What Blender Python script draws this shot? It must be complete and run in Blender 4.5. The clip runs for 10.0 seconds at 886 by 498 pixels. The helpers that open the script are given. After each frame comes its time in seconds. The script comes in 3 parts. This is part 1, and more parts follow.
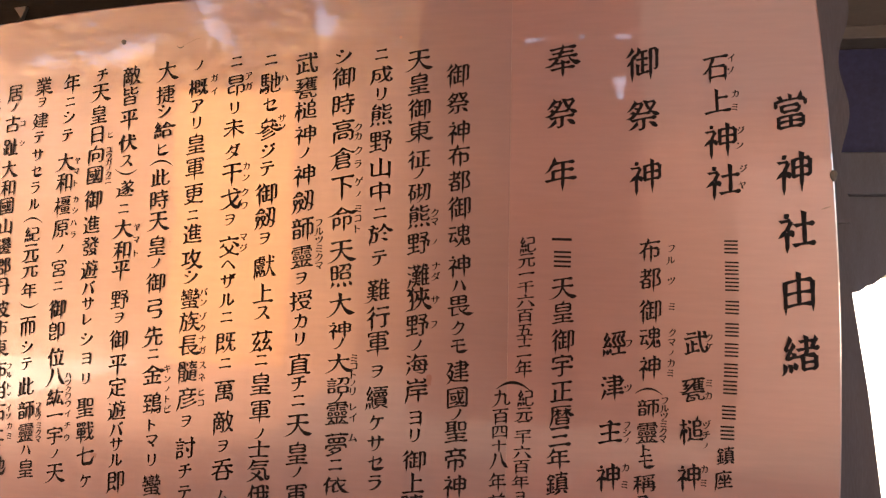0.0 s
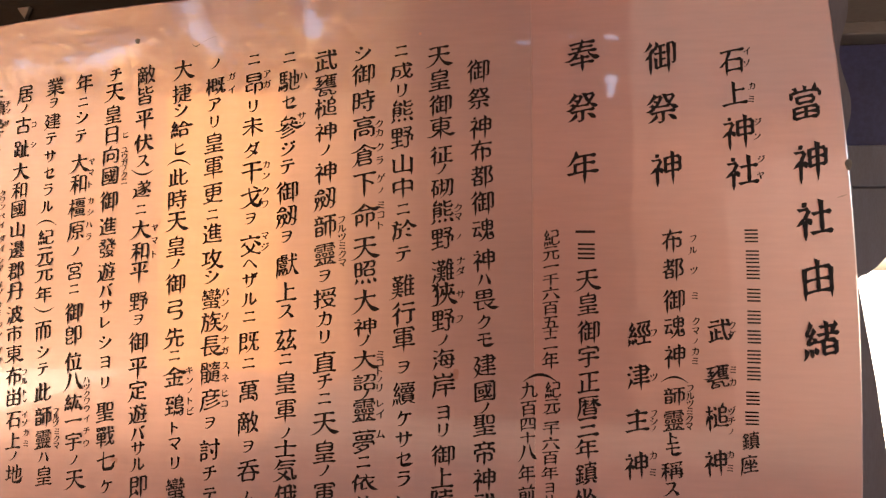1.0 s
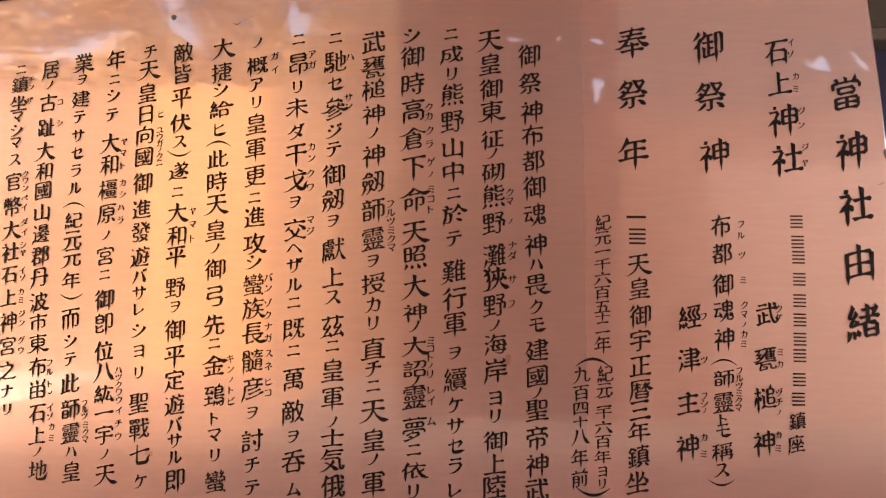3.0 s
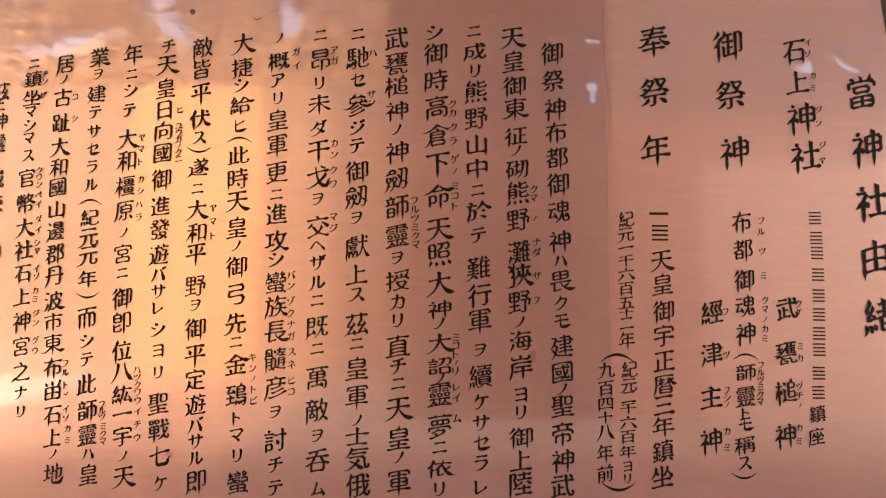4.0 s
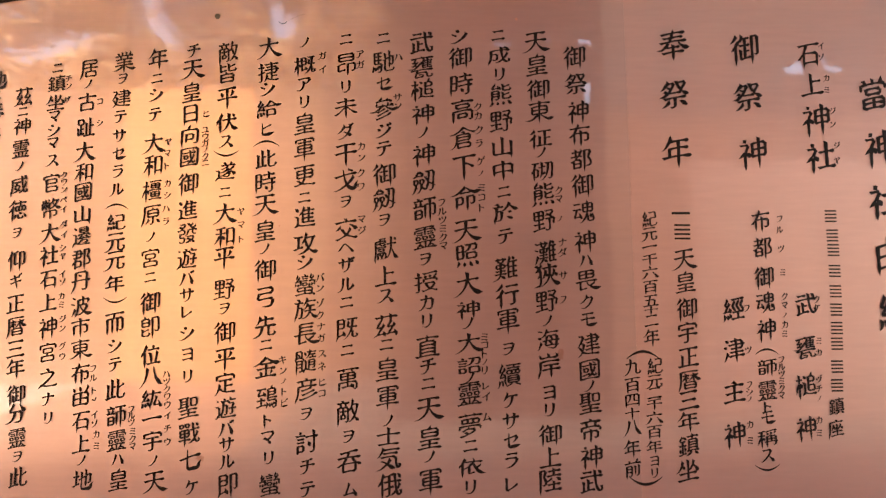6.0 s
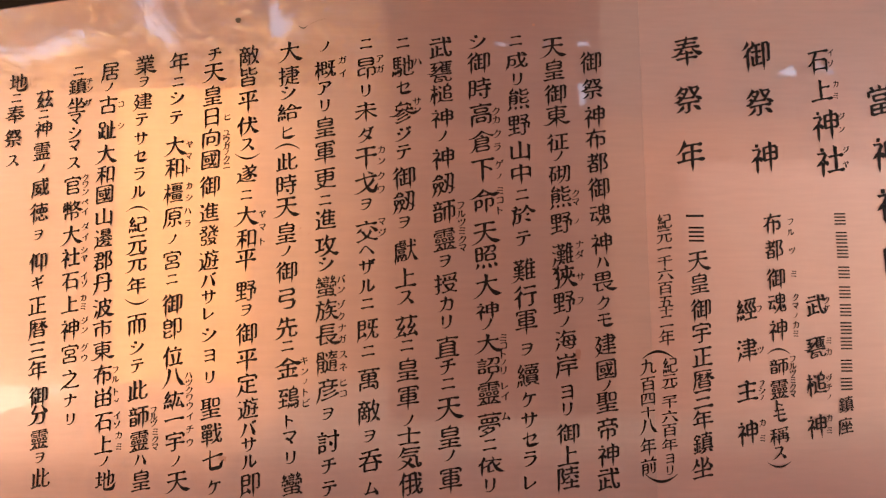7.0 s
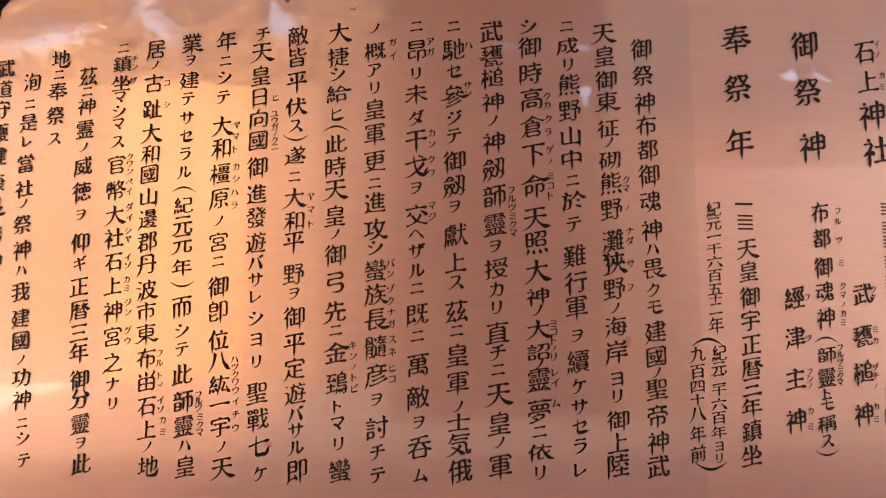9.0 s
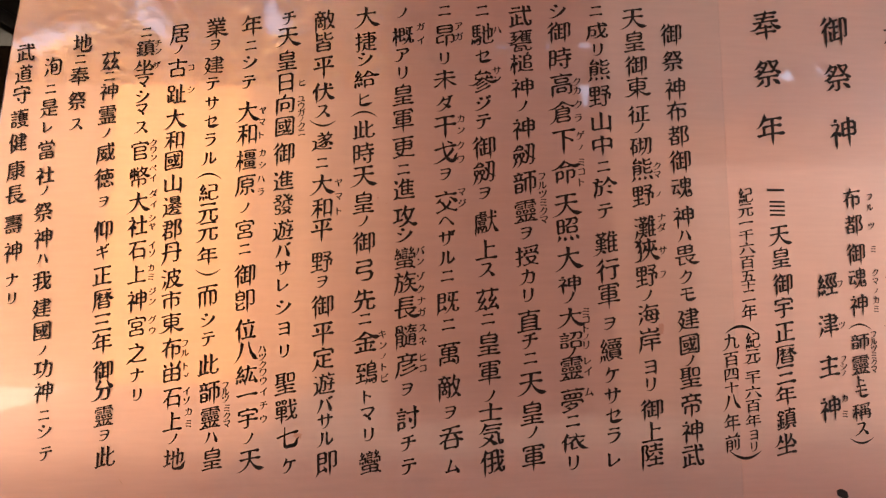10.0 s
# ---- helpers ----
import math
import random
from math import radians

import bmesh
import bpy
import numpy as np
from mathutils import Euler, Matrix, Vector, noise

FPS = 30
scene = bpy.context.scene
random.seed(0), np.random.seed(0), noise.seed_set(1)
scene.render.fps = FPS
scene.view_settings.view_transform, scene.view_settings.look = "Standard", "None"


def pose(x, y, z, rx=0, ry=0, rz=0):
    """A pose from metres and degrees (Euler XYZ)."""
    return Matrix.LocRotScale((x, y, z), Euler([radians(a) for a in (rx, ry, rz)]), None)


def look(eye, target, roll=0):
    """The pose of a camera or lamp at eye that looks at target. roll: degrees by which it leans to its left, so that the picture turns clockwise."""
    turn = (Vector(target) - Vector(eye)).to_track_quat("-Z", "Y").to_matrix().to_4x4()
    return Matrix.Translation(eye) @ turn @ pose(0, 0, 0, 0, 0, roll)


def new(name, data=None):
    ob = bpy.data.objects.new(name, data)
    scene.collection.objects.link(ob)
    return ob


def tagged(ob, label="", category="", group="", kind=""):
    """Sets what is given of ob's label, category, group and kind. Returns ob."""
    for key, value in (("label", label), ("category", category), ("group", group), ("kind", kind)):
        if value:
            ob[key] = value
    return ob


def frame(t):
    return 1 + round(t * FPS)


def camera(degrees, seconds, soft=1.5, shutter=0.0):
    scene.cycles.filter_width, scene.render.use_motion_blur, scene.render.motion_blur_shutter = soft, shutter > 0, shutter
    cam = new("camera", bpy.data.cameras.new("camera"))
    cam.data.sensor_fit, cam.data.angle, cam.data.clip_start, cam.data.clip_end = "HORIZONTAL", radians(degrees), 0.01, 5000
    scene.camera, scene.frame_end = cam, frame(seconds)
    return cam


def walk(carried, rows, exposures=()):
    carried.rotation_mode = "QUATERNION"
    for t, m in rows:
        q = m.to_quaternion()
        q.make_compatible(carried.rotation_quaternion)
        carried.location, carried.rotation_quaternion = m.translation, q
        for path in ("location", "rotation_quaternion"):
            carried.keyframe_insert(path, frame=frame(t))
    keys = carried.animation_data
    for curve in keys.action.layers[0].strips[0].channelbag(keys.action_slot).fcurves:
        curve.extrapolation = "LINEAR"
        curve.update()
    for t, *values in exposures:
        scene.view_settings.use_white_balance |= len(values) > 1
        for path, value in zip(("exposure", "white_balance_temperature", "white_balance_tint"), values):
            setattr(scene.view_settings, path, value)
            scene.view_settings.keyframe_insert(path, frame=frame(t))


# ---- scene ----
cam = camera(92.54, 10.0, soft=1.37)
PATH = [
    (0.0, -0.0000, -0.5910, 1.5000, 92.437, -1.162, 5.904),
    (0.5, -0.0237, -0.5973, 1.5005, 92.452, -0.534, 5.269),
    (1.0, -0.0472, -0.5974, 1.4903, 92.630, -0.022, 4.653),
    (1.5, -0.0830, -0.5948, 1.4775, 92.752, 0.250, 3.737),
    (2.0, -0.1100, -0.5948, 1.4704, 92.831, 0.095, 3.109),
    (2.5, -0.1260, -0.5965, 1.4686, 92.820, -0.106, 2.606),
    (4.0, -0.1957, -0.5964, 1.4604, 93.031, 0.102, 0.658),
    (4.5, -0.2094, -0.5958, 1.4584, 93.078, 0.116, 0.360),
    (5.0, -0.2184, -0.5967, 1.4578, 93.187, 0.270, 0.235),
    (5.5, -0.2323, -0.5998, 1.4583, 93.202, 0.523, -0.068),
    (7.0, -0.2813, -0.6130, 1.4631, 93.171, 0.800, -1.036),
    (7.5, -0.3052, -0.6149, 1.4604, 93.237, 0.529, -1.341),
    (8.0, -0.3268, -0.6116, 1.4541, 93.266, 0.294, -1.535),
    (8.5, -0.3431, -0.6069, 1.4457, 93.335, 0.246, -1.647),
    (9.0, -0.3628, -0.6035, 1.4399, 93.394, 0.243, -1.959),
    (9.5, -0.3866, -0.5990, 1.4320, 93.575, 0.444, -2.206),
    (10.0, -0.4101, -0.5906, 1.4205, 93.602, 0.481, -2.424),
]
walk(cam, [(t, pose(x, y, z, rx, ry, rz)) for t, x, y, z, rx, ry, rz in PATH], [(0.0, 4.83, 6600, 9), (1.0, 4.89, 6600, 9), (2.5, 4.94, 6600, 9), (10.0, 4.94, 6600, 9)])

# ---- daylight ----
world = bpy.data.worlds.new("daylight")
scene.world = world
world.use_nodes = True
wn = world.node_tree
sky = wn.nodes.new("ShaderNodeTexSky")
sky.sky_type, sky.sun_disc = "NISHITA", False
SUN_HEIGHT, SUN_TURN = radians(66), radians(-12)
sky.dust_density, sky.air_density = 6.0, 1.0
sky.sun_elevation, sky.sun_rotation = SUN_HEIGHT, SUN_TURN
wn.nodes["Background"].inputs["Strength"].default_value = 0.15
haze = wn.nodes.new("ShaderNodeMix")
haze.data_type, haze.blend_type = "RGBA", "MULTIPLY"
haze.inputs["Factor"].default_value, haze.inputs["B"].default_value = 1.0, (1.0, 0.915, 0.825, 1)
wn.links.new(sky.outputs["Color"], haze.inputs["A"])
wn.links.new(haze.outputs["Result"], wn.nodes["Background"].inputs["Color"])
sun = new("sun", bpy.data.lights.new("sun", "SUN"))
sun.data.energy, sun.data.angle, sun.data.color = 2.1, radians(6), (1.0, 0.88, 0.70)
aim = Vector((math.sin(SUN_TURN) * math.cos(SUN_HEIGHT), math.cos(SUN_TURN) * math.cos(SUN_HEIGHT), math.sin(SUN_HEIGHT)))
sun.matrix_world = look(tuple(aim * 30), (0, 0, 0))


# ---- materials ----
def material(name, low, high, rough=0.6, scale=8.0, stretch=(1, 1, 1), bump=0.1, fine=60.0, coat=0.0, coat_rough=0.03, rough_range=0.1, bump_size=0.002):
    """Two scales of colour and relief: broad stains and fine grain."""
    mat = bpy.data.materials.new(name)
    mat.use_nodes = True
    t = mat.node_tree
    p = t.nodes["Principled BSDF"]
    where = t.nodes.new("ShaderNodeTexCoord")
    mapped = t.nodes.new("ShaderNodeMapping")
    mapped.inputs["Scale"].default_value = stretch
    t.links.new(where.outputs["Object"], mapped.inputs["Vector"])
    broad = t.nodes.new("ShaderNodeTexNoise")
    broad.inputs["Scale"].default_value, broad.inputs["Detail"].default_value = scale, 5
    grain = t.nodes.new("ShaderNodeTexNoise")
    grain.inputs["Scale"].default_value, grain.inputs["Detail"].default_value = fine, 6
    for n in (broad, grain):
        t.links.new(mapped.outputs["Vector"], n.inputs["Vector"])
    both = t.nodes.new("ShaderNodeMix")
    both.inputs["Factor"].default_value = 0.45
    t.links.new(broad.outputs["Fac"], both.inputs["A"])
    t.links.new(grain.outputs["Fac"], both.inputs["B"])
    ramp = t.nodes.new("ShaderNodeValToRGB")
    ramp.color_ramp.elements[0].position, ramp.color_ramp.elements[1].position = 0.32, 0.68
    ramp.color_ramp.elements[0].color, ramp.color_ramp.elements[1].color = (*low, 1), (*high, 1)
    t.links.new(both.outputs["Result"], ramp.inputs["Fac"])
    t.links.new(ramp.outputs["Color"], p.inputs["Base Color"])
    shine = t.nodes.new("ShaderNodeMapRange")
    shine.inputs["To Min"].default_value, shine.inputs["To Max"].default_value = rough - rough_range / 2, rough + rough_range / 2
    t.links.new(broad.outputs["Fac"], shine.inputs["Value"])
    t.links.new(shine.outputs["Result"], p.inputs["Roughness"])
    relief = t.nodes.new("ShaderNodeBump")
    relief.inputs["Strength"].default_value, relief.inputs["Distance"].default_value = bump, bump_size
    t.links.new(both.outputs["Result"], relief.inputs["Height"])
    t.links.new(relief.outputs["Normal"], p.inputs["Normal"])
    p.inputs["Coat Weight"].default_value, p.inputs["Coat Roughness"].default_value = coat, coat_rough
    return mat


def varnished(name, low, high):
    """Clear-varnished reddish plank: fine level grain that smears reflections upright, a thin glossy coat, small specks."""
    mat = material(name, low, high, rough=0.30, scale=1.6, stretch=(0.35, 1, 3.2), bump=0.006, fine=46, coat=0.60, coat_rough=0.036)
    mat.node_tree.nodes["Principled BSDF"].inputs["Coat IOR"].default_value = 1.6
    t = mat.node_tree
    p = t.nodes["Principled BSDF"]
    where = t.nodes["Texture Coordinate"]
    wave = t.nodes.new("ShaderNodeTexNoise")
    wave.inputs["Scale"].default_value, wave.inputs["Detail"].default_value = 7.0, 2
    ripple = t.nodes.new("ShaderNodeBump")
    ripple.inputs["Strength"].default_value, ripple.inputs["Distance"].default_value = 0.12, 0.004
    t.links.new(where.outputs["Object"], wave.inputs["Vector"])
    t.links.new(wave.outputs["Fac"], ripple.inputs["Height"])
    t.links.new(ripple.outputs["Normal"], p.inputs["Coat Normal"])
    p.inputs["Specular IOR Level"].default_value = 0.78
    p.inputs["Anisotropic"].default_value = 0.6
    along = t.nodes.new("ShaderNodeCombineXYZ")
    along.inputs["X"].default_value = 1.0
    t.links.new(along.outputs["Vector"], p.inputs["Tangent"])
    # sparse dark specks
    dots = t.nodes.new("ShaderNodeTexVoronoi")
    dots.inputs["Scale"].default_value = 16
    t.links.new(where.outputs["Object"], dots.inputs["Vector"])
    edge = t.nodes.new("ShaderNodeMapRange")
    edge.inputs["From Min"].default_value, edge.inputs["From Max"].default_value = 0.02, 0.05
    t.links.new(dots.outputs["Distance"], edge.inputs["Value"])
    keep = t.nodes.new("ShaderNodeSeparateColor")
    t.links.new(dots.outputs["Color"], keep.inputs["Color"])
    some = t.nodes.new("ShaderNodeMath")
    some.operation, some.inputs[1].default_value = "LESS_THAN", 0.88
    t.links.new(keep.outputs["Red"], some.inputs[0])
    clear = t.nodes.new("ShaderNodeMath")
    clear.operation = "MAXIMUM"
    t.links.new(some.outputs["Value"], clear.inputs[0])
    t.links.new(edge.outputs["Result"], clear.inputs[1])
    mix = t.nodes.new("ShaderNodeMix")
    mix.data_type = "RGBA"
    mix.inputs["A"].default_value = (0.16, 0.07, 0.045, 1)
    t.links.new(clear.outputs["Value"], mix.inputs["Factor"])
    t.links.new(t.nodes["Color Ramp"].outputs["Color"], mix.inputs["B"])
    t.links.new(mix.outputs["Result"], p.inputs["Base Color"])
    return mat


BOARD = varnished("varnished_board", (0.093, 0.0555, 0.059), (0.118, 0.071, 0.076))
PINK_BOARD = varnished("varnished_pink_board", (0.111, 0.061, 0.062), (0.137, 0.077, 0.079))
INK = material("brush_ink", (0.0022, 0.0024, 0.0035), (0.0065, 0.0065, 0.0085), rough=0.6, scale=30, fine=240, bump=0.05)
INK.node_tree.nodes["Principled BSDF"].inputs["Specular IOR Level"].default_value = 0.05
FADED = material("worn_ink", (0.05, 0.035, 0.03), (0.12, 0.08, 0.06), rough=0.5, scale=40, fine=200)
NAIL = material("dull_iron", (0.006, 0.006, 0.006), (0.025, 0.025, 0.022), rough=0.7, scale=60, fine=300)
# Near-black colour stands in for the deep shade under the roof.
DARK_WOOD = material("near_black_timber", (0.002, 0.0018, 0.0016), (0.007, 0.006, 0.005), rough=0.7, scale=3, stretch=(1, 6, 6), fine=40, bump=0.3)
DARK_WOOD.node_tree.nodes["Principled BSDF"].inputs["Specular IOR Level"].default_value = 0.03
GREY_WOOD = material("weathered_grey_timber", (0.013, 0.015, 0.026), (0.028, 0.031, 0.050), rough=0.75, scale=5, stretch=(7, 7, 1), fine=50, bump=0.4)
PALE_WOOD = material("pale_edge_timber", (0.014, 0.011, 0.010), (0.028, 0.023, 0.020), rough=0.7, scale=4, stretch=(1, 6, 6), fine=40, bump=0.3)
GATE_WOOD = material("dark_gate_timber", (0.0065, 0.0058, 0.0062), (0.0125, 0.011, 0.0115), rough=0.8, scale=3, stretch=(6, 6, 1), fine=40, bump=0.3)
GATE_WOOD.node_tree.nodes["Principled BSDF"].inputs["Specular IOR Level"].default_value = 0.05
BEAM_WOOD = material("dusty_brown_beam", (0.010, 0.009, 0.0095), (0.024, 0.021, 0.021), rough=0.8, scale=3, stretch=(1, 6, 6), fine=40, bump=0.3)
EDGE_WOOD = material("worn_beam_edge", (0.022, 0.020, 0.020), (0.040, 0.036, 0.035), rough=0.75, scale=4, stretch=(1, 6, 6), fine=40, bump=0.3)
BLUE_PANEL = material("indigo_panel", (0.010, 0.012, 0.034), (0.017, 0.021, 0.066), rough=0.6, scale=3, fine=60)
BLUE_PANEL.node_tree.nodes["Principled BSDF"].inputs["Specular IOR Level"].default_value = 0.1
GRAVEL = material("pale_gravel", (0.20, 0.18, 0.15), (0.36, 0.33, 0.28), rough=0.9, scale=0.6, fine=30, bump=0.5, bump_size=0.01)
# Tones of unseen walls and leaves, stepped to shape the board's reflected glow.
OCHRE = material("ochre_plaster", (0.52, 0.235, 0.075), (0.64, 0.30, 0.105), rough=0.85, scale=1.2, fine=40, bump=0.2)
BROWN_WOOD = material("mid_brown_boards", (0.06, 0.030, 0.017), (0.09, 0.046, 0.027), rough=0.8, scale=2, stretch=(6, 6, 1), fine=40, bump=0.3)
DUN = material("dun_plaster", (0.19, 0.105, 0.055), (0.26, 0.145, 0.080), rough=0.85, scale=1.2, fine=40, bump=0.2)
PLASTER = material("buff_plaster", (0.130, 0.082, 0.068), (0.170, 0.110, 0.093), rough=0.85, scale=1.0, fine=40, bump=0.2)
LEAF = material("golden_leaf", (0.31, 0.160, 0.040), (0.44, 0.245, 0.068), rough=0.5, scale=2, fine=30)
BARK = material("brown_bark", (0.05, 0.035, 0.025), (0.11, 0.08, 0.06), rough=0.85, scale=6, stretch=(4, 4, 1), fine=40, bump=0.6, bump_size=0.01)


# ---- small makers ----
def part(name, bm, mat, parent=None, label=""):
    mesh = bpy.data.meshes.new(name)
    bm.to_mesh(mesh)
    bm.free()
    mesh.materials.append(mat)
    ob = new(name, mesh)
    ob.parent = parent
    return tagged(ob, label)


def box(x0, x1, y0, y1, z0, z1, bevel=0.004, bm=None):
    bm = bm or bmesh.new()
    one = bmesh.ops.create_cube(bm, size=1)["verts"]
    for v in one:
        v.co = Vector(((x0 + x1) / 2 + v.co.x * (x1 - x0), (y0 + y1) / 2 + v.co.y * (y1 - y0), (z0 + z1) / 2 + v.co.z * (z1 - z0)))
    if bevel:
        edges = {e for v in one for e in v.link_edges}
        bmesh.ops.bevel(bm, geom=list(edges), offset=bevel, segments=1, affect="EDGES")
    return bm


def slab(outline, y0, y1):
    """A solid of that outline in x and z, from y0 to y1."""
    bm = bmesh.new()
    front = [bm.verts.new((x, y0, z)) for x, z in outline]
    back = [bm.verts.new((x, y1, z)) for x, z in outline]
    bm.faces.new(front)
    bm.faces.new(back[::-1])
    n = len(outline)
    for i in range(n):
        bm.faces.new((front[i], back[i], back[(i + 1) % n], front[(i + 1) % n]))
    bmesh.ops.recalc_face_normals(bm, faces=bm.faces)
    return bm


def pierced(name, loops, depth):
    """A wall of the first loop with the other loops cut through it, in x and z."""
    flat = bpy.data.curves.new(name, "CURVE")
    flat.dimensions, flat.fill_mode, flat.extrude = "2D", "BOTH", depth / 2
    for loop in loops:
        s = flat.splines.new("POLY")
        s.points.add(len(loop) - 1)
        for q, (x, z) in zip(s.points, loop):
            q.co = (x, z, 0, 1)
        s.use_cyclic_u = True
    ob = bpy.data.objects.new(name, flat)
    mesh = bpy.data.meshes.new_from_object(ob)
    bpy.data.objects.remove(ob)
    mesh.transform(pose(0, 0, 0, 90))
    bm = bmesh.new()
    bm.from_mesh(mesh)
    return bm


def empty(name, x, y, z, label, category, group="", kind=""):
    ob = new(name)
    ob.matrix_world = pose(x, y, z)
    ob.empty_display_size = 0.1
    return tagged(ob, label, category, group, kind)


def hang(child, parent):
    """Parents a part built in world places."""
    child.parent = parent
    child.matrix_parent_inverse = parent.matrix_basis.inverted()
    return child


# ---- ground, roof, rear wall ----
bm = bmesh.new()
bmesh.ops.create_grid(bm, x_segments=60, y_segments=60, size=300)
tagged(part("ground", bm, GRAVEL), "pale sunlit gravel ground round the pavilion", "ground", kind="structure")

roof = empty("roof", 0, 0, 2.95, "dark timber pavilion roof over the notice board", "roof", kind="structure")
# Deck reaches far out to hold sky light off the board.
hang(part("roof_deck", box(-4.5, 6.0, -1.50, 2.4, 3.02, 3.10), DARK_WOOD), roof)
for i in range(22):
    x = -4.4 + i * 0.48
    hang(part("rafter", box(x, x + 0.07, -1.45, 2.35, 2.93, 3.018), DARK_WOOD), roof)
# Unseen floor added; its dark tone keeps the low reflections even.
FLOOR = material("dark_stone_floor", (0.032, 0.027, 0.024), (0.054, 0.045, 0.040), rough=0.7, scale=2, fine=40, bump=0.3)
tagged(part("floor", box(-1.9, 9.5, -5.28, 2.3, -0.08, 0.02), FLOOR), "unseen dark stone floor added to even out the low reflections", "floor", kind="structure")
# Unseen earth added to carry the gold reflection down the left side.
EARTH = material("packed_ochre_earth", (0.125, 0.062, 0.034), (0.175, 0.090, 0.054), rough=0.9, scale=0.8, fine=30, bump=0.4, bump_size=0.01)
tagged(part("yard", box(-5.0, -1.904, -5.29, 2.3, -0.08, 0.016), EARTH), "unseen ochre earth added to warm the low left reflection", "yard", kind="structure")
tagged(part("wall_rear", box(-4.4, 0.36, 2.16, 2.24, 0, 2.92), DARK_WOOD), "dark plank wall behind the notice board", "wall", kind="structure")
# Unseen end wall, added only to block light from the left.
tagged(part("blocking_wall", box(-4.48, -4.40, -1.0, 2.24, 0, 2.92), DARK_WOOD), "unseen dark end wall added to block light from the left", "wall", kind="structure")

# ---- the notice board ----
BOTTOM = 0.985


def top_edge(x):
    return 1.906 - (0.145 if x < -0.35 else 0.035) * (x + 0.35) ** 2


def board_outline(inset=0.0):
    out = []
    for i in range(41):
        z = BOTTOM + inset + (1.868 - BOTTOM - inset) * i / 40
        out.append((0.4500 - 0.115 * (z - 1.42) ** 2 - inset, z))
    for i in range(61):
        x = 0.4275 - inset - (0.4275 + 0.945 - 2 * inset) * i / 60
        out.append((x, top_edge(x) - inset))
    for i in range(41):
        z = 1.820 - inset - (1.820 - BOTTOM - 2 * inset) * i / 40
        out.append((-0.998 + 0.17 * max(0, z - 1.42) ** 2 + inset, z))
    return out


JOINT = 0.030


def board_plank(x0, x1):
    """The part of the board between x0 and x1, with softened front edges."""
    bm = bmesh.new()
    rings = []
    for y, inset in ((0.0, 0.0032), (0.0008, 0.0010), (0.0030, 0.0), (0.032, 0.0)):
        rings.append([bm.verts.new((x, y, z)) for x, z in board_outline(inset)])
    n = len(rings[0])
    for a, b in zip(rings, rings[1:]):
        for i in range(n):
            bm.faces.new((a[i], b[i], b[(i + 1) % n], a[(i + 1) % n]))
    bm.faces.new(rings[0])
    bm.faces.new(rings[-1][::-1])
    bmesh.ops.recalc_face_normals(bm, faces=bm.faces)
    for x, way in ((x0, -1), (x1, 1)):
        if x is not None:
            cut = bmesh.ops.bisect_plane(bm, geom=bm.verts[:] + bm.edges[:] + bm.faces[:], plane_co=(x, 0, 0), plane_no=(way, 0, 0), clear_outer=True)
            bmesh.ops.edgeloop_fill(bm, edges=[e for e in cut["geom_cut"] if isinstance(e, bmesh.types.BMEdge)])
    bmesh.ops.recalc_face_normals(bm, faces=bm.faces)
    return bm


notice = empty("notice_board", -0.27, 0.03, 0, "glossy reddish varnished notice board covered in black brush lettering", "signboard")
hang(part("plank", board_plank(None, JOINT - 0.0001), BOARD), notice)
hang(part("plank", board_plank(JOINT + 0.0001, None), PINK_BOARD, None, "paler pinkish varnished plank"), notice)


def nail_head(x, z, r):
    bm = bmesh.new()
    bmesh.ops.create_uvsphere(bm, u_segments=14, v_segments=8, radius=r)
    for v in bm.verts:
        v.co = Vector((x + v.co.x * (1 + 0.12 * math.sin(3 * v.co.z / r)), v.co.y * 0.15 - 0.0002, z + v.co.z * (1.7 if x > 0 else 1.0)))
    return bm


for x, z, r in ((-0.568, 1.840, 0.0042), (0.443, 1.628, 0.0045), (-0.965, 1.50, 0.004)):
    hang(part("nail", nail_head(x, z, r), NAIL, None, "dull iron nail head"), notice)


def scratch(points, width):
    """A thin worn line on the board's face."""
    bm = bmesh.new()
    last = None
    for i, (x, z) in enumerate(points):
        w = width * (0.4 + 0.6 * math.sin(math.pi * (i + 0.5) / len(points)))
        pair = bm.verts.new((x, -0.0005, z + w)), bm.verts.new((x + w * 0.4, -0.0005, z - w))
        if last:
            bm.faces.new((last[0], pair[0], pair[1], last[1]))
        last = pair
    return bm


hang(part("scratch", scratch([(-0.479 + 0.0018 * i, 1.831 - 0.0035 * math.sin(i * 0.45)) for i in range(8)], 0.0009), NAIL), notice)
hang(part("scratch", scratch([(-0.465 + 0.003 * i, 1.832 + 0.010 * math.sin(i * 0.16)) for i in range(10)], 0.0004), FADED), notice)
hang(part("scratch", scratch([(0.427 + 0.003 * i, 1.584 + 0.001 * i) for i in range(5)], 0.0008), FADED), notice)
hang(part("stain", scratch([(0.164 + 0.002 * i, 1.112 - 0.0003 * i) for i in range(9)], 0.0065), INK, None, "dark smudged stain near the lower edge"), notice)
hang(part("stain", scratch([(-0.812 + 0.0015 * i, 1.158 - 0.002 * i) for i in range(4)], 0.0012), FADED), notice)



def smudge(x, z, wide, high, seed):
    """A faint irregular rub mark on the face."""
    bm = bmesh.new()
    rim = []
    for k in range(26):
        a = k * math.tau / 26
        r = 0.75 + 0.5 * noise.noise(Vector((math.cos(a) * 1.4, math.sin(a) * 1.4, seed)))
        rim.append(bm.verts.new((x + wide * r * math.cos(a), -0.0004, z + high * r * math.sin(a))))
    bm.faces.new(rim)
    return bm


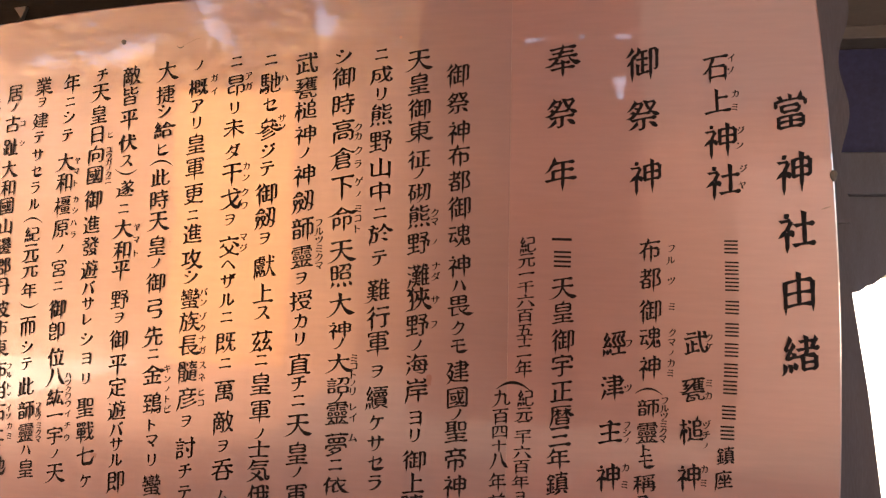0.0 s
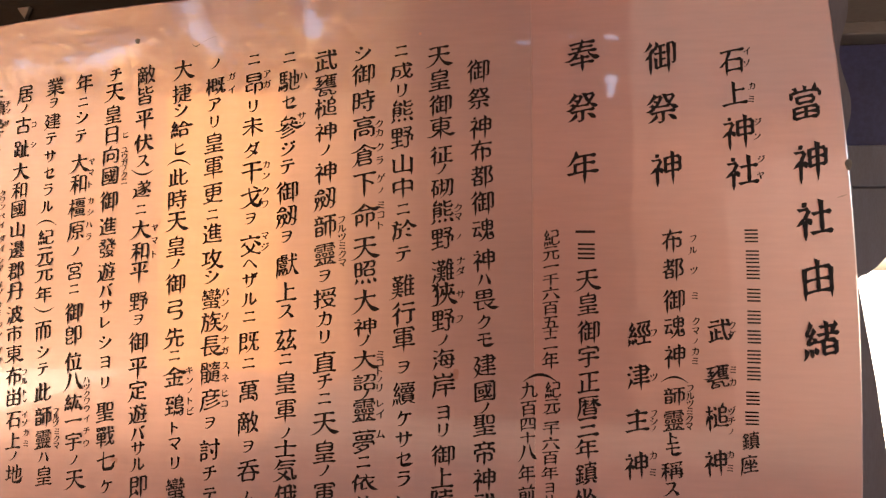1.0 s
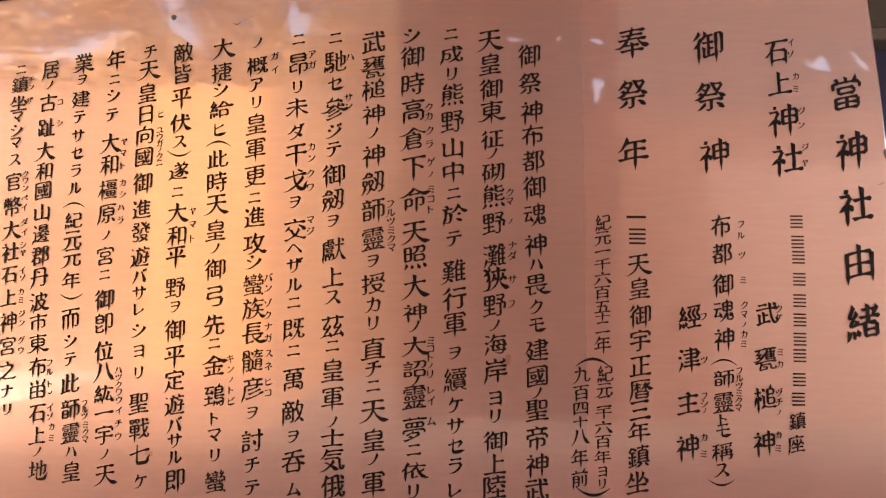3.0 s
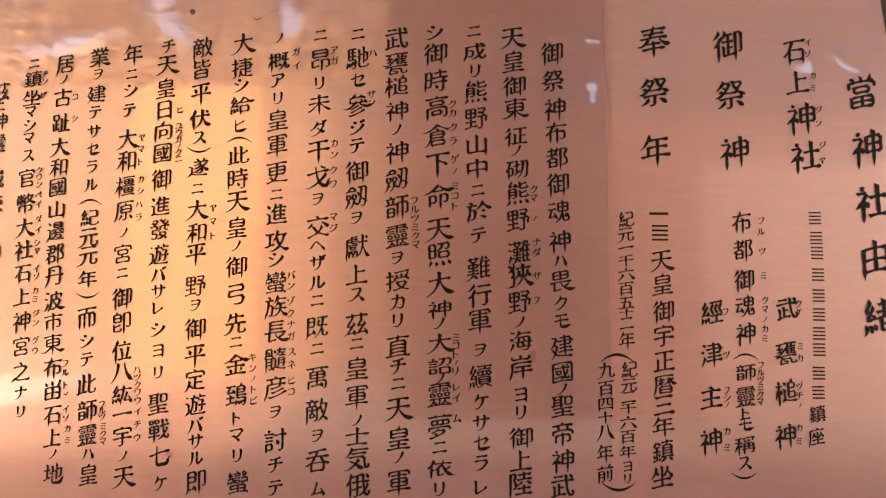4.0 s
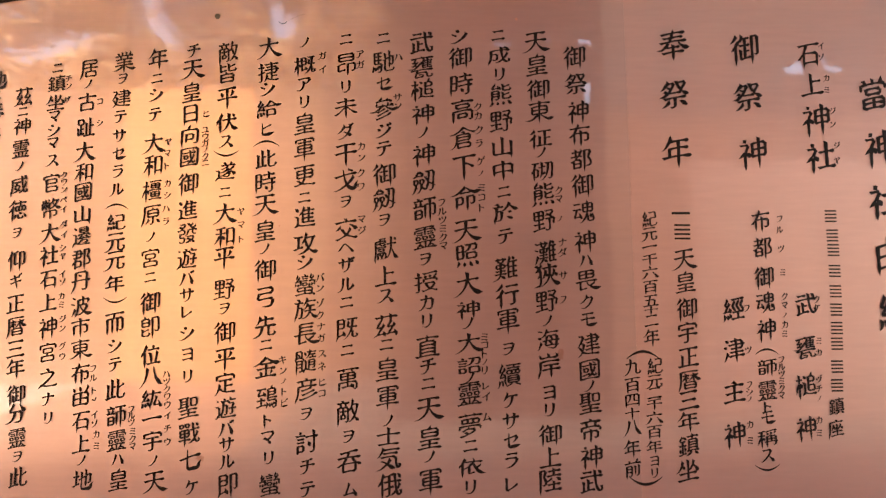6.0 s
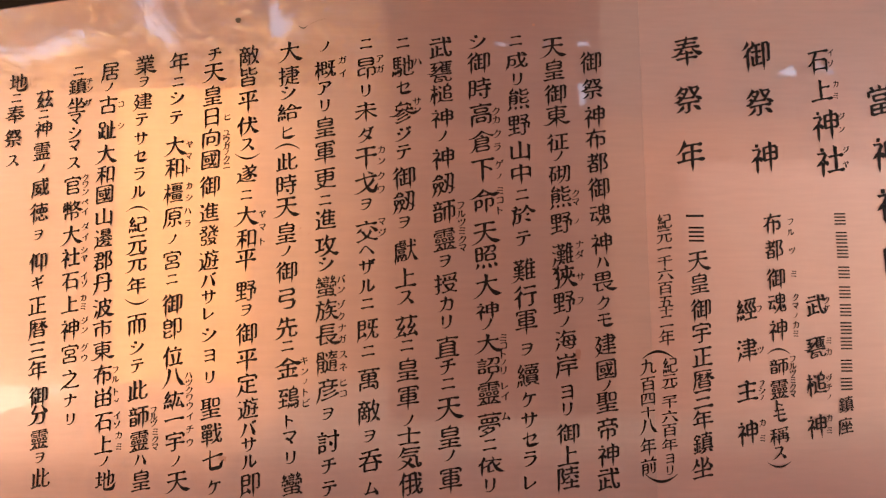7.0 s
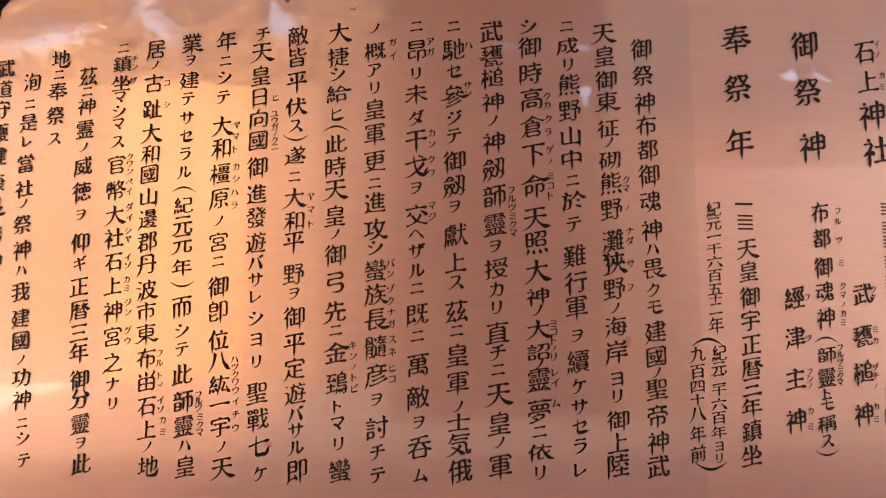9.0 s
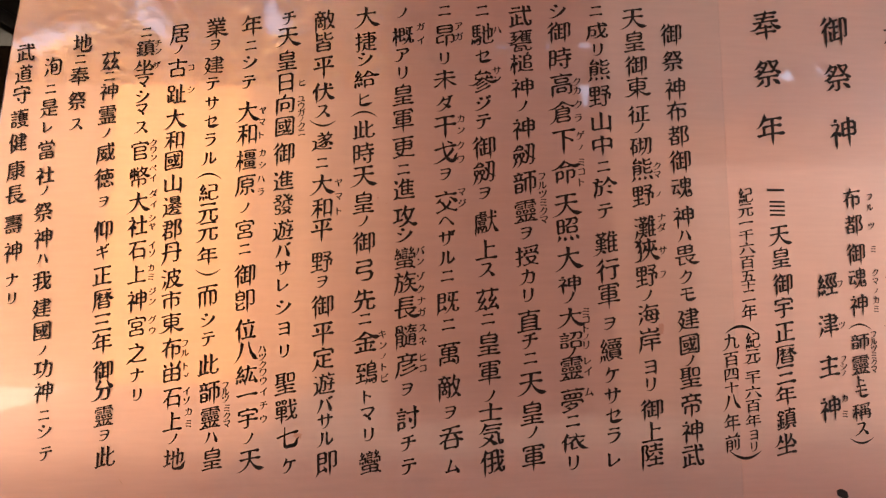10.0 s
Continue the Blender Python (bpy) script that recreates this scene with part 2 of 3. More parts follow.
RUB = material("rubbed_varnish", (0.085, 0.042, 0.038), (0.125, 0.060, 0.054), rough=0.5, scale=60, fine=300)
for k, (x, z, wide, high) in enumerate(((-0.077, 1.341, 0.006, 0.010), (-0.583, 1.208, 0.008, 0.005), (-0.475, 1.530, 0.0015, 0.0012), (-0.463, 1.522, 0.001, 0.001))):
    hang(part("smudge", smudge(x, z, wide, high, k + 0.5), RUB), notice)

# ---- lettering ----
LOOPS = {}


def outlines(text):
    """The outline loops of each letter of the built-in font, one em high, centred on the letter."""
    need = [c for c in dict.fromkeys(text) if c not in LOOPS]
    made = []
    for c in need:
        data = bpy.data.curves.new("letter", "FONT")
        data.body, data.resolution_u, data.fill_mode = c, 3, "NONE"
        ob = bpy.data.objects.new("letter", data)
        scene.collection.objects.link(ob)
        made.append((c, ob))
    bpy.context.view_layer.update()
    for c, ob in made:
        mesh = ob.to_mesh()
        ends = {}
        for e in mesh.edges:
            a, b = e.vertices
            ends.setdefault(a, []).append(b)
            ends.setdefault(b, []).append(a)
        seen, loops = set(), []
        for s in ends:
            if s in seen:
                continue
            loop, at, before = [], s, None
            while at not in seen:
                seen.add(at)
                loop.append(mesh.vertices[at].co.xy.copy())
                nxt = [b for b in ends[at] if b != before and b not in seen]
                before, at = at, nxt[0] if nxt else s
            if len(loop) > 2:
                loops.append(loop)
        xs, ys = [p.x for l in loops for p in l], [p.y for l in loops for p in l]
        mid = Vector(((min(xs) + max(xs)) / 2, (min(ys) + max(ys)) / 2))
        LOOPS[c] = [[p - mid for p in l] for l in loops]
        ob.to_mesh_clear()
        data = ob.data
        bpy.data.objects.remove(ob)
        bpy.data.curves.remove(data)


GRID, SPAN = 116, 1.18


def glyph_mask(loops):
    """A small raster of the letter, rows from the top, odd inside even."""
    a = np.array([p for l in loops for p in l])
    b = np.array([p for l in loops for p in l[1:] + l[:1]])
    mask = np.zeros((GRID, GRID), bool)
    step = SPAN / GRID
    xs = (np.arange(GRID) + 0.5) * step - SPAN / 2
    for r in range(GRID):
        y = SPAN / 2 - (r + 0.5) * step + 1e-7
        hit = (a[:, 1] > y) != (b[:, 1] > y)
        if hit.any():
            p, q = a[hit], b[hit]
            cuts = (q[:, 0] - p[:, 0]) * (y - p[:, 1]) / (q[:, 1] - p[:, 1]) + p[:, 0]
            mask[r] = (cuts[None] > xs[:, None]).sum(1) % 2 == 1
    return mask


def ring(m):
    """The eight neighbours of each cell, clockwise from the top."""
    w = np.pad(m, 1)
    return [w[1 + dy:w.shape[0] - 1 + dy, 1 + dx:w.shape[1] - 1 + dx] for dy, dx in ((-1, 0), (-1, 1), (0, 1), (1, 1), (1, 0), (1, -1), (0, -1), (-1, -1))]


def crossings(n):
    return sum((~n[i] & n[(i + 1) % 8]).astype(int) for i in range(8))


def thinned(mask):
    m = mask.copy()
    while True:
        before = m.sum()
        for odd in (0, 1):
            n = ring(m)
            count = sum(k.astype(int) for k in n)
            up, right, down, left = n[0], n[2], n[4], n[6]
            spare = ~(up & right & down) & ~(right & down & left) if odd == 0 else ~(up & right & left) & ~(up & down & left)
            m = m & ~((count >= 2) & (count <= 6) & (crossings(n) == 1) & spare)
        if m.sum() == before:
            return m


def groups_of(cells):
    cells, out = set(cells), []
    while cells:
        todo, one = [cells.pop()], []
        while todo:
            r, c = todo.pop()
            one.append((r, c))
            for dr in (-1, 0, 1):
                for dc in (-1, 0, 1):
                    if (r + dr, c + dc) in cells:
                        cells.remove((r + dr, c + dc))
                        todo.append((r + dr, c + dc))
        out.append(one)
    return out


def chain(cells):
    """The cells of a simple path in order; a closed one is cut at its upper left."""
    left = set(cells)

    def near(p):
        return sorted(((abs(dr) + abs(dc), (p[0] + dr, p[1] + dc)) for dr in (-1, 0, 1) for dc in (-1, 0, 1) if (dr or dc) and (p[0] + dr, p[1] + dc) in left))

    ends = [p for p in cells if len(near(p)) == 1]
    at = min(ends or cells, key=lambda p: p[0] + p[1])
    closed = not ends and len(cells) > 8
    path = [at]
    left.discard(at)
    while near(path[-1]):
        nxt = near(path[-1])[0][1]
        left.discard(nxt)
        path.append(nxt)
    return path + [path[0]] if closed else path


def strokes_of(c):
    """The pen strokes of a letter of the built-in font: middle lines in em, with whether each end is free, and the pen's half width."""
    mask = glyph_mask(LOOPS[c])
    thin = thinned(mask)
    step = SPAN / GRID
    node = thin & (crossings(ring(thin)) >= 3)
    wide = node | np.any(ring(node), axis=0)
    paths = [chain(g) for g in groups_of(zip(*np.nonzero(thin & ~wide)))]
    knots = [np.mean(g, axis=0) for g in groups_of(zip(*np.nonzero(thin & wide)))]
    ends, lines = {}, []
    for path in paths:
        pts = [np.array(p, float) for p in path]
        ties = []
        for tip in (pts[0], pts[-1]):
            far = [np.hypot(*(k - tip)) for k in knots]
            ties.append(int(np.argmin(far)) if far and min(far) < 4.2 and not (len(path) > 1 and path[0] == path[-1]) else None)
        if len(pts) < 4 and (ties[0] is None) != (ties[1] is None):
            continue
        if len(pts) < 3 and ties == [None, None]:
            continue
        k = len(lines)
        lines.append([pts, ties])
        for e in (0, 1):
            if ties[e] is not None:
                back = pts[min(7, len(pts) - 1)] if e == 0 else pts[-min(8, len(pts))]
                way = knots[ties[e]] - back
                ends.setdefault(ties[e], []).append((k, e, way / (np.hypot(*way) + 1e-9)))
    joined = {}
    for knot, tips in ends.items():
        pairs = sorted(((p[2] @ q[2], p[:2], q[:2]) for i, p in enumerate(tips) for q in tips[i + 1:] if p[0] != q[0]), key=lambda v: v[0])
        used = set()
        for dot, p, q in pairs:
            if dot < -0.80 and p not in used and q not in used:
                used |= {p, q}
                joined[p], joined[q] = (q, knot), (p, knot)
    done, strokes = set(), []
    for k in range(len(lines)):
        if k in done:
            continue
        first, e, seen = k, 0, {k}
        while (first, e) in joined and joined[(first, e)][0][0] not in seen:
            first, e = joined[(first, e)][0]
            seen.add(first)
            e = 1 - e
        pts, free = [], [lines[first][1][e] is None, None]
        if not free[0]:
            pts.append(knots[lines[first][1][e]])
        while True:
            done.add(first)
            pts += lines[first][0] if e == 0 else lines[first][0][::-1]
            out = (first, 1 - e)
            tie = lines[first][1][1 - e]
            if out in joined and joined[out][0][0] not in done:
                pts.append(knots[tie])
                first, e = joined[out][0]
                continue
            free[1] = tie is None
            if tie is not None:
                pts.append(knots[tie])
            break
        strokes.append((np.array([((p[1] + 0.5) * step - SPAN / 2, SPAN / 2 - (p[0] + 0.5) * step) for p in pts]), free))
    pen = 0.5 * mask.sum() / max(1, thin.sum() * 1.12) * step
    return strokes, pen


def resampled(p, gap):
    d = np.concatenate([[0], np.cumsum(np.hypot(*np.diff(p, axis=0).T))])
    at = np.linspace(0, d[-1], max(2, int(d[-1] / gap) + 1))
    return np.stack([np.interp(at, d, p[:, 0]), np.interp(at, d, p[:, 1])], 1)


def relaxed(p, times):
    p = p.copy()
    for _ in range(times):
        if len(p) > 2:
            p[1:-1] = 0.5 * p[1:-1] + 0.25 * (p[:-2] + p[2:])
    return p


def at_corners(p, free):
    """Splits a middle line where the pen turns sharply."""
    p = relaxed(resampled(p, 0.016), 3)
    n, reach = len(p), 4
    turn = np.zeros(n)
    for i in range(reach, n - reach):
        u, v = p[i] - p[i - reach], p[i + reach] - p[i]
        turn[i] = math.degrees(math.acos(max(-1, min(1, u @ v / (np.hypot(*u) * np.hypot(*v) + 1e-9)))))
    cuts = [i for i in range(n) if turn[i] > 48 and turn[i] == turn[max(0, i - 5):i + 6].max()]
    stops = [0] + cuts + [n - 1]
    pieces = []
    for j, (i0, i1) in enumerate(zip(stops, stops[1:])):
        if i1 - i0 > 1:
            pieces.append((p[i0:i1 + 1], free[0] if j == 0 else None, free[1] if j == len(stops) - 2 else None))
    return pieces


PRESS = {"level": ((0, 0.95), (0.10, 0.92), (0.35, 0.64), (0.70, 0.68), (0.90, 1.22), (0.96, 1.16), (1, 0.55)),
         "upright": ((0, 1.42), (0.12, 1.25), (0.4, 1.0), (0.85, 1.15), (1, 0.7)),
         "needle": ((0, 1.42), (0.12, 1.25), (0.4, 1.04), (0.75, 1.06), (1, 0.12)),
         "sweep": ((0, 1.50), (0.12, 1.34), (0.45, 1.02), (0.75, 0.62), (1, 0.08)),
         "press": ((0, 0.50), (0.35, 0.85), (0.74, 1.78), (0.84, 1.45), (1, 0.08)),
         "dot": ((0, 0.25), (0.3, 0.95), (0.65, 1.55), (1, 0.75)),
         "flick": ((0, 1.45), (0.3, 1.15), (1, 0.10))}
BRUSH = {}


def brush_strokes(c):
    """Each stroke as a middle line with half widths, pressed and lifted as a brush is: slanted entries, knobs at turns, tapering sweeps."""
    if c in BRUSH:
        return BRUSH[c]
    outlines(c)
    strokes, pen = strokes_of(c)
    made = []
    for line, free in strokes:
        for p, f0, f1 in at_corners(line, free):
            d = p[-1] - p[0]
            level = abs(d[1]) < 0.5 * abs(d[0])
            if (level and d[0] < 0) or (not level and d[1] > 0):
                p, f0, f1, d = p[::-1], f1, f0, -d
            size = np.hypot(*np.diff(p, axis=0).T).sum()
            for tip, f in ((0, f0), (-1, f1)):
                if f and len(p) > 3:
                    t = p[0] - p[3] if tip == 0 else p[-1] - p[-4]
                    p[tip] = p[tip] + t / (np.hypot(*t) + 1e-9) * pen * 0.7
            lean = d[0] / (abs(d[1]) + 1e-9)
            if size < 0.15 and f0 and f1 and not level:
                kind = "dot" if lean > -0.2 else "flick"
            elif level:
                kind = "level"
            elif abs(lean) < 0.22:
                kind = "needle" if f1 and size > 0.3 else "upright"
            elif lean < 0:
                kind = "sweep" if f1 else "upright"
            else:
                kind = ("press" if size > 0.26 else "dot") if f1 else "upright"
            if kind in ("sweep", "press", "needle"):
                # the brush leaves in a longer, slightly bent stroke
                t = p[-1] - p[-min(6, len(p))]
                t = t / (np.hypot(*t) + 1e-9)
                gain = min(0.11, 0.24 * size)
                t = t + {"sweep": np.array((-0.5, 0.25)), "press": np.array((0.7, 0.30)), "needle": np.array((0.0, -0.1))}[kind]
                p = np.concatenate([p, [p[-1] + t * gain * k / 3 for k in (1, 2, 3)]])
            elif kind == "level":
                # rises to its end with a shallow arch
                u = np.linspace(0, 1, len(p))
                p = p + np.stack([0 * u, 0.035 * size * np.sin(np.pi * u)], 1)
                if f0 and f1:
                    p = p.mean(0) + (p - p.mean(0)) * (1.06, 1.0)
            made.append((p, kind, f0))
    high = max(p[:, 1].max() for p, _, _ in made) - min(p[:, 1].min() for p, _, _ in made) + 2 * pen
    BRUSH[c] = made, pen, high
    return BRUSH[c]


def ribbon(p, kind, entry, half, seed):
    """One stroke as a flat ribbon with slanted entry and rounded end: points and faces."""
    p = relaxed(resampled(p, 0.035), 1)
    n = len(p)
    t = np.gradient(p, axis=0) if n > 2 else np.repeat(p[1:] - p[:1], 2, 0)
    t /= np.hypot(*t.T)[:, None] + 1e-9
    side = np.stack([-t[:, 1], t[:, 0]], 1)
    s = np.linspace(0, 1, n)
    at, press = zip(*PRESS[kind])
    w = half * np.interp(s, at, press)
    w = w * np.array([1 + 0.16 * noise.noise(Vector((x * 5, y * 5, seed * 2.3))) for x, y in p])
    lift = np.zeros(n)
    if entry is not False:
        lift[0] = -0.75 if kind == "level" else 0.55
    a, b = p + side * w[:, None] + t * (lift * w)[:, None], p - side * w[:, None] - t * (lift * w)[:, None]
    tip = p[-1] + t[-1] * w[-1] * 0.75
    verts = [v for pair in zip(a, b) for v in pair] + [tip]
    faces = [(2 * i, 2 * i + 1, 2 * i + 3, 2 * i + 2) for i in range(n - 1)] + [(2 * n - 2, 2 * n - 1, 2 * n)]
    return verts, faces


NARROW = {"石": 0.92, "上": 0.94, "ノ": 0.55, "ニ": 0.66, "リ": 0.66, "ヲ": 0.62, "ハ": 0.62, "ト": 0.62, "シ": 0.76, "ク": 0.66, "ム": 0.66, "一": 0.96, "二": 0.9, "十": 0.9, "（": 1.15, "）": 1.15}
KANA = "アイウカガキギクケゲコサザシジスセゾタダチヂツヅテトナヌネノハバヒビペヘマミムメモヤユヨラリルレワヲンフ"
SIZES = {"title": 0.0560, "head": 0.0465, "mid": 0.0378, "body": 0.0350, "addr": 0.0290, "small": 0.0258, "paren": 0.048}
TITLES = {"title": "bold black brush-lettered title column", "head": "large black brush-lettered heading", "addr": "small column of black lettering ending in brushed words",
          "mid": "black brush-lettered deity name", "small": "small black brush-lettered dates", "paren": "thin black curved brackets", "body": "column of black brush lettering"}
INK_LIFT, PEN = -0.0006, 1.28
marks = [0]
SMALL = ([], [])


def letter_data(c, x, z, em, weight, room=1.0):
    marks[0] += 1
    seed = marks[0]
    tilt = math.sin(seed * 12.9) * 0.02
    rise = 0.165
    shapes, high = [], 1.0
    if c in "■▬":
        rise = 0.0
        for up in ((0.30, 0.10, -0.10, -0.30) if c == "■" else (0.0,)):
            w, h = (0.36, 0.044) if c == "■" else (0.42, 0.055)
            shapes.append(([(-w, up - h), (w, up - h), (w, up + h), (-w, up + h)], [(0, 1, 2, 3)]))
    elif c in "（）":
        rise, turned = 0.0, 1 if c == "（" else -1
        bow = [(-0.5 + k / 12, turned * (0.20 * (1 - (2 * k / 12 - 1) ** 2) - 0.10)) for k in range(13)]
        thick = [0.010 + 0.030 * math.sin(math.pi * k / 12) for k in range(13)]
        shapes.append(([v for (a, b), h in zip(bow, thick) for v in ((a, b + h), (a, b - h))], [(2 * k, 2 * k + 1, 2 * k + 3, 2 * k + 2) for k in range(12)]))
        high = 0.3
    else:
        strokes, pen, high = brush_strokes(c)
        for k, (p, kind, entry) in enumerate(strokes):
            shapes.append(ribbon(p, kind, entry, (pen + weight) * PEN, seed + 0.37 * k))
    far = min(1.0, abs(x + 0.22) / 0.75)
    wide, tall = (1.05 - 0.34 * far, 1.03 - 0.22 * far) if em < 0.045 else ((0.84, 0.93) if em > 0.054 else (0.96, 0.98))
    tall = min(tall, 0.96 * room / (em * high))
    verts, faces = [], []
    for k, (points, polys) in enumerate(shapes):
        n, y = len(verts), INK_LIFT - 0.00004 * (seed % 7) - 0.000008 * k
        for px, py in points:
            if c not in "■▬（）":
                px += 0.014 * noise.noise(Vector((py * 1.9, seed * 1.3, 2.0)))
                py += 0.014 * noise.noise(Vector((px * 1.9, seed * 1.9, 5.0)))
            verts.append((x + wide * em * (px - tilt * py), y, z + tall * em * (py + (tilt + rise) * px)))
        faces += [tuple(i + n for i in f) for f in polys]
    return verts, faces


def ink_mesh(name, verts, faces):
    mesh = bpy.data.meshes.new(name)
    mesh.from_pydata(verts, [], faces)
    mesh.materials.append(INK)
    return new(name, mesh)


def column(kind, text, line, heights):
    """One upright column: the letters, the line they follow (x at 1.5 m, slope, bow) and each letter's height in millimetres."""
    placed = []
    for c, mm in zip(text, heights):
        z = mm / 1000
        x = line[0] + line[1] * (z - 1.5) + line[2] * (z - 1.5) ** 2
        em = SIZES[kind] * (NARROW.get(c, 0.72 if c in KANA else 1.0))
        weight = {"title": 0.008, "head": 0.005, "mid": 0.007}.get(kind, 0.005)
        if c in KANA:
            weight = 0.010
        k = len(placed)
        room = (heights[max(0, k - 1)] - heights[min(len(heights) - 1, k + 1)]) / 2000 if 0 < k < len(heights) - 1 else 1.0
        placed.append((c, x, z, em, weight, room if kind in ("body", "small") else 1.0))
    run = hang(empty("text_column", placed[0][1], 0, placed[0][2], TITLES[kind], ""), notice)
    for one in placed:
        hang(ink_mesh("letter", *letter_data(*one)), run).matrix_parent_inverse = run.matrix_basis.inverted()


def reading(text, x0, z0, x1, z1):
    """A short run of small reading marks beside a letter."""
    n = max(1, len(text) - 1)
    placed = [(c, x0 + (x1 - x0) * i / n, z0 + (z1 - z0) * i / n, 0.0135 * (0.7 if c in "ノ" else 1.0), 0.010) for i, c in enumerate(text)]
    for one in placed:
        verts, faces = letter_data(*one)
        k = len(SMALL[0])
        SMALL[0].extend(verts)
        SMALL[1].extend(tuple(i + k for i in f) for f in faces)


column("title", "當神社由緒", (0.3991, -0.0185, -0.0623),
       (1713, 1634, 1557, 1479, 1398))
column("head", "石上神社", (0.3165, -0.0605, 0.0000),
       (1773, 1729, 1677, 1622))
column("addr", "■■■■■■■■■■鎮座", (0.3183, -0.0111, -0.2195),
       (1534, 1506, 1485, 1455, 1426, 1400, 1374, 1352, 1320, 1294, 1265, 1235))
column("mid", "武甕槌神", (0.2790, 0.0564, 0.0000),
       (1408, 1347, 1295, 1236))
column("head", "御祭神", (0.2138, -0.0271, 0.0000),
       (1784, 1711, 1629))
column("body", "布都御魂神（韴靈トモ稱ス）", (0.2163, -0.0106, -0.1327),
       (1529, 1490, 1448, 1412, 1374, 1342, 1321, 1288, 1266, 1251, 1223, 1199, 1183))
column("mid", "經津主神", (0.1744, 0.0417, 0.0000),
       (1403, 1346, 1288, 1229))
column("head", "奉祭年", (0.0987, 0.0071, 0.0000),
       (1791, 1716, 1632))
column("body", "▬■天皇御宇正暦三年鎮坐", (0.1024, -0.0273, -0.1577),
       (1541, 1514, 1474, 1442, 1405, 1371, 1336, 1304, 1276, 1248, 1215, 1181))
column("small", "紀元一千六百五十二年", (0.0543, 0.0260, 0.0765),
       (1533, 1511, 1493, 1475, 1457, 1436, 1416, 1403, 1388, 1365))
column("small", "紀元二千六百年ヨリ", (0.0695, 0.1062, 0.1280),
       (1325, 1303, 1287, 1272, 1254, 1234, 1214, 1194, 1178))
column("small", "九百四十八年前", (0.0374, 0.1062, 0.1450),
       (1324, 1299, 1278, 1260, 1240, 1212, 1185))
column("paren", "（）", (0.0412, 0.0173, 0.0000),
       (1340, 1168))
column("body", "御祭神布都御魂神ハ畏クモ建國ノ聖帝神武", (-0.0383, -0.0118, -0.0489),
       (1774, 1733, 1692, 1658, 1621, 1584, 1545, 1503, 1475, 1446, 1416, 1391, 1356, 1320, 1298, 1275, 1238, 1202, 1168))
column("body", "天皇御東征ノ砌熊野灘狹野ノ海岸ヨリ御上陸", (-0.0957, -0.0094, -0.0354),
       (1796, 1762, 1726, 1693, 1653, 1632, 1605, 1571, 1532, 1487, 1455, 1417, 1390, 1364, 1329, 1290, 1266, 1233, 1202, 1171))
column("body", "ニ成リ熊野山中ニ於テ難行軍ヲ續ケサセラレ", (-0.1521, -0.0102, -0.0142),
       (1807, 1777, 1748, 1718, 1678, 1641, 1607, 1575, 1546, 1511, 1465, 1427, 1391, 1351, 1315, 1281, 1252, 1226, 1198, 1166))
column("body", "シ御時高倉下命天照大神ノ大詔ノ靈夢ニ依リ", (-0.2078, -0.0099, -0.0284),
       (1806, 1775, 1734, 1696, 1655, 1612, 1568, 1519, 1484, 1444, 1408, 1388, 1361, 1329, 1312, 1290, 1247, 1219, 1191, 1163))
column("body", "武甕槌神ノ神劔韴靈ヲ授カリ直チニ天皇ノ軍", (-0.2668, -0.0089, 0.0064),
       (1797, 1760, 1727, 1691, 1663, 1631, 1592, 1552, 1510, 1479, 1447, 1418, 1392, 1357, 1329, 1305, 1270, 1231, 1205, 1172))
column("body", "ニ馳セ參ジテ御劔ヲ獻上ス茲ニ皇軍ノ士気俄", (-0.3243, -0.0078, 0.0195),
       (1804, 1769, 1737, 1699, 1667, 1640, 1603, 1567, 1536, 1496, 1457, 1428, 1387, 1360, 1326, 1287, 1255, 1234, 1204, 1168))
column("body", "ニ昂リ未ダ干戈ヲ交ヘザルニ既ニ萬敵ヲ呑ム", (-0.3795, -0.0066, 0.0216),
       (1803, 1766, 1732, 1702, 1666, 1632, 1595, 1563, 1524, 1496, 1473, 1445, 1420, 1383, 1353, 1313, 1269, 1234, 1200, 1163))
column("body", "ノ概アリ皇軍更ニ進攻シ蠻族長髓彦ヲ討チテ", (-0.4384, -0.0103, 0.0175),
       (1799, 1765, 1736, 1710, 1678, 1641, 1601, 1570, 1542, 1504, 1478, 1445, 1412, 1376, 1339, 1300, 1266, 1228, 1195, 1164))
column("body", "大捷シ給ヒ（此時天皇ノ御弓先ニ金鵄トマリ蠻", (-0.4948, -0.0082, 0.0646),
       (1792, 1755, 1730, 1701, 1671, 1649, 1627, 1593, 1560, 1523, 1497, 1468, 1428, 1388, 1362, 1332, 1289, 1258, 1234, 1207, 1171))
column("body", "敵皆平伏ス）遂ニ大和平野ヲ御平定遊バサル即", (-0.5523, -0.0100, 0.0571),
       (1786, 1754, 1717, 1681, 1653, 1636, 1610, 1579, 1549, 1516, 1485, 1440, 1413, 1381, 1343, 1310, 1276, 1249, 1226, 1203, 1172))
column("body", "チ天皇日向國御進發遊バサレシヨリ聖戰七ケ", (-0.6053, -0.0098, 0.0852),
       (1788, 1760, 1726, 1694, 1663, 1630, 1593, 1554, 1521, 1485, 1458, 1433, 1410, 1380, 1350, 1320, 1277, 1242, 1207, 1170))
column("body", "年ニシテ大和橿原ノ宮ニ御卽位八紘一宇ノ天", (-0.6569, -0.0100, 0.0959),
       (1777, 1747, 1723, 1694, 1652, 1620, 1583, 1547, 1516, 1486, 1459, 1424, 1390, 1350, 1321, 1290, 1263, 1233, 1206, 1177))
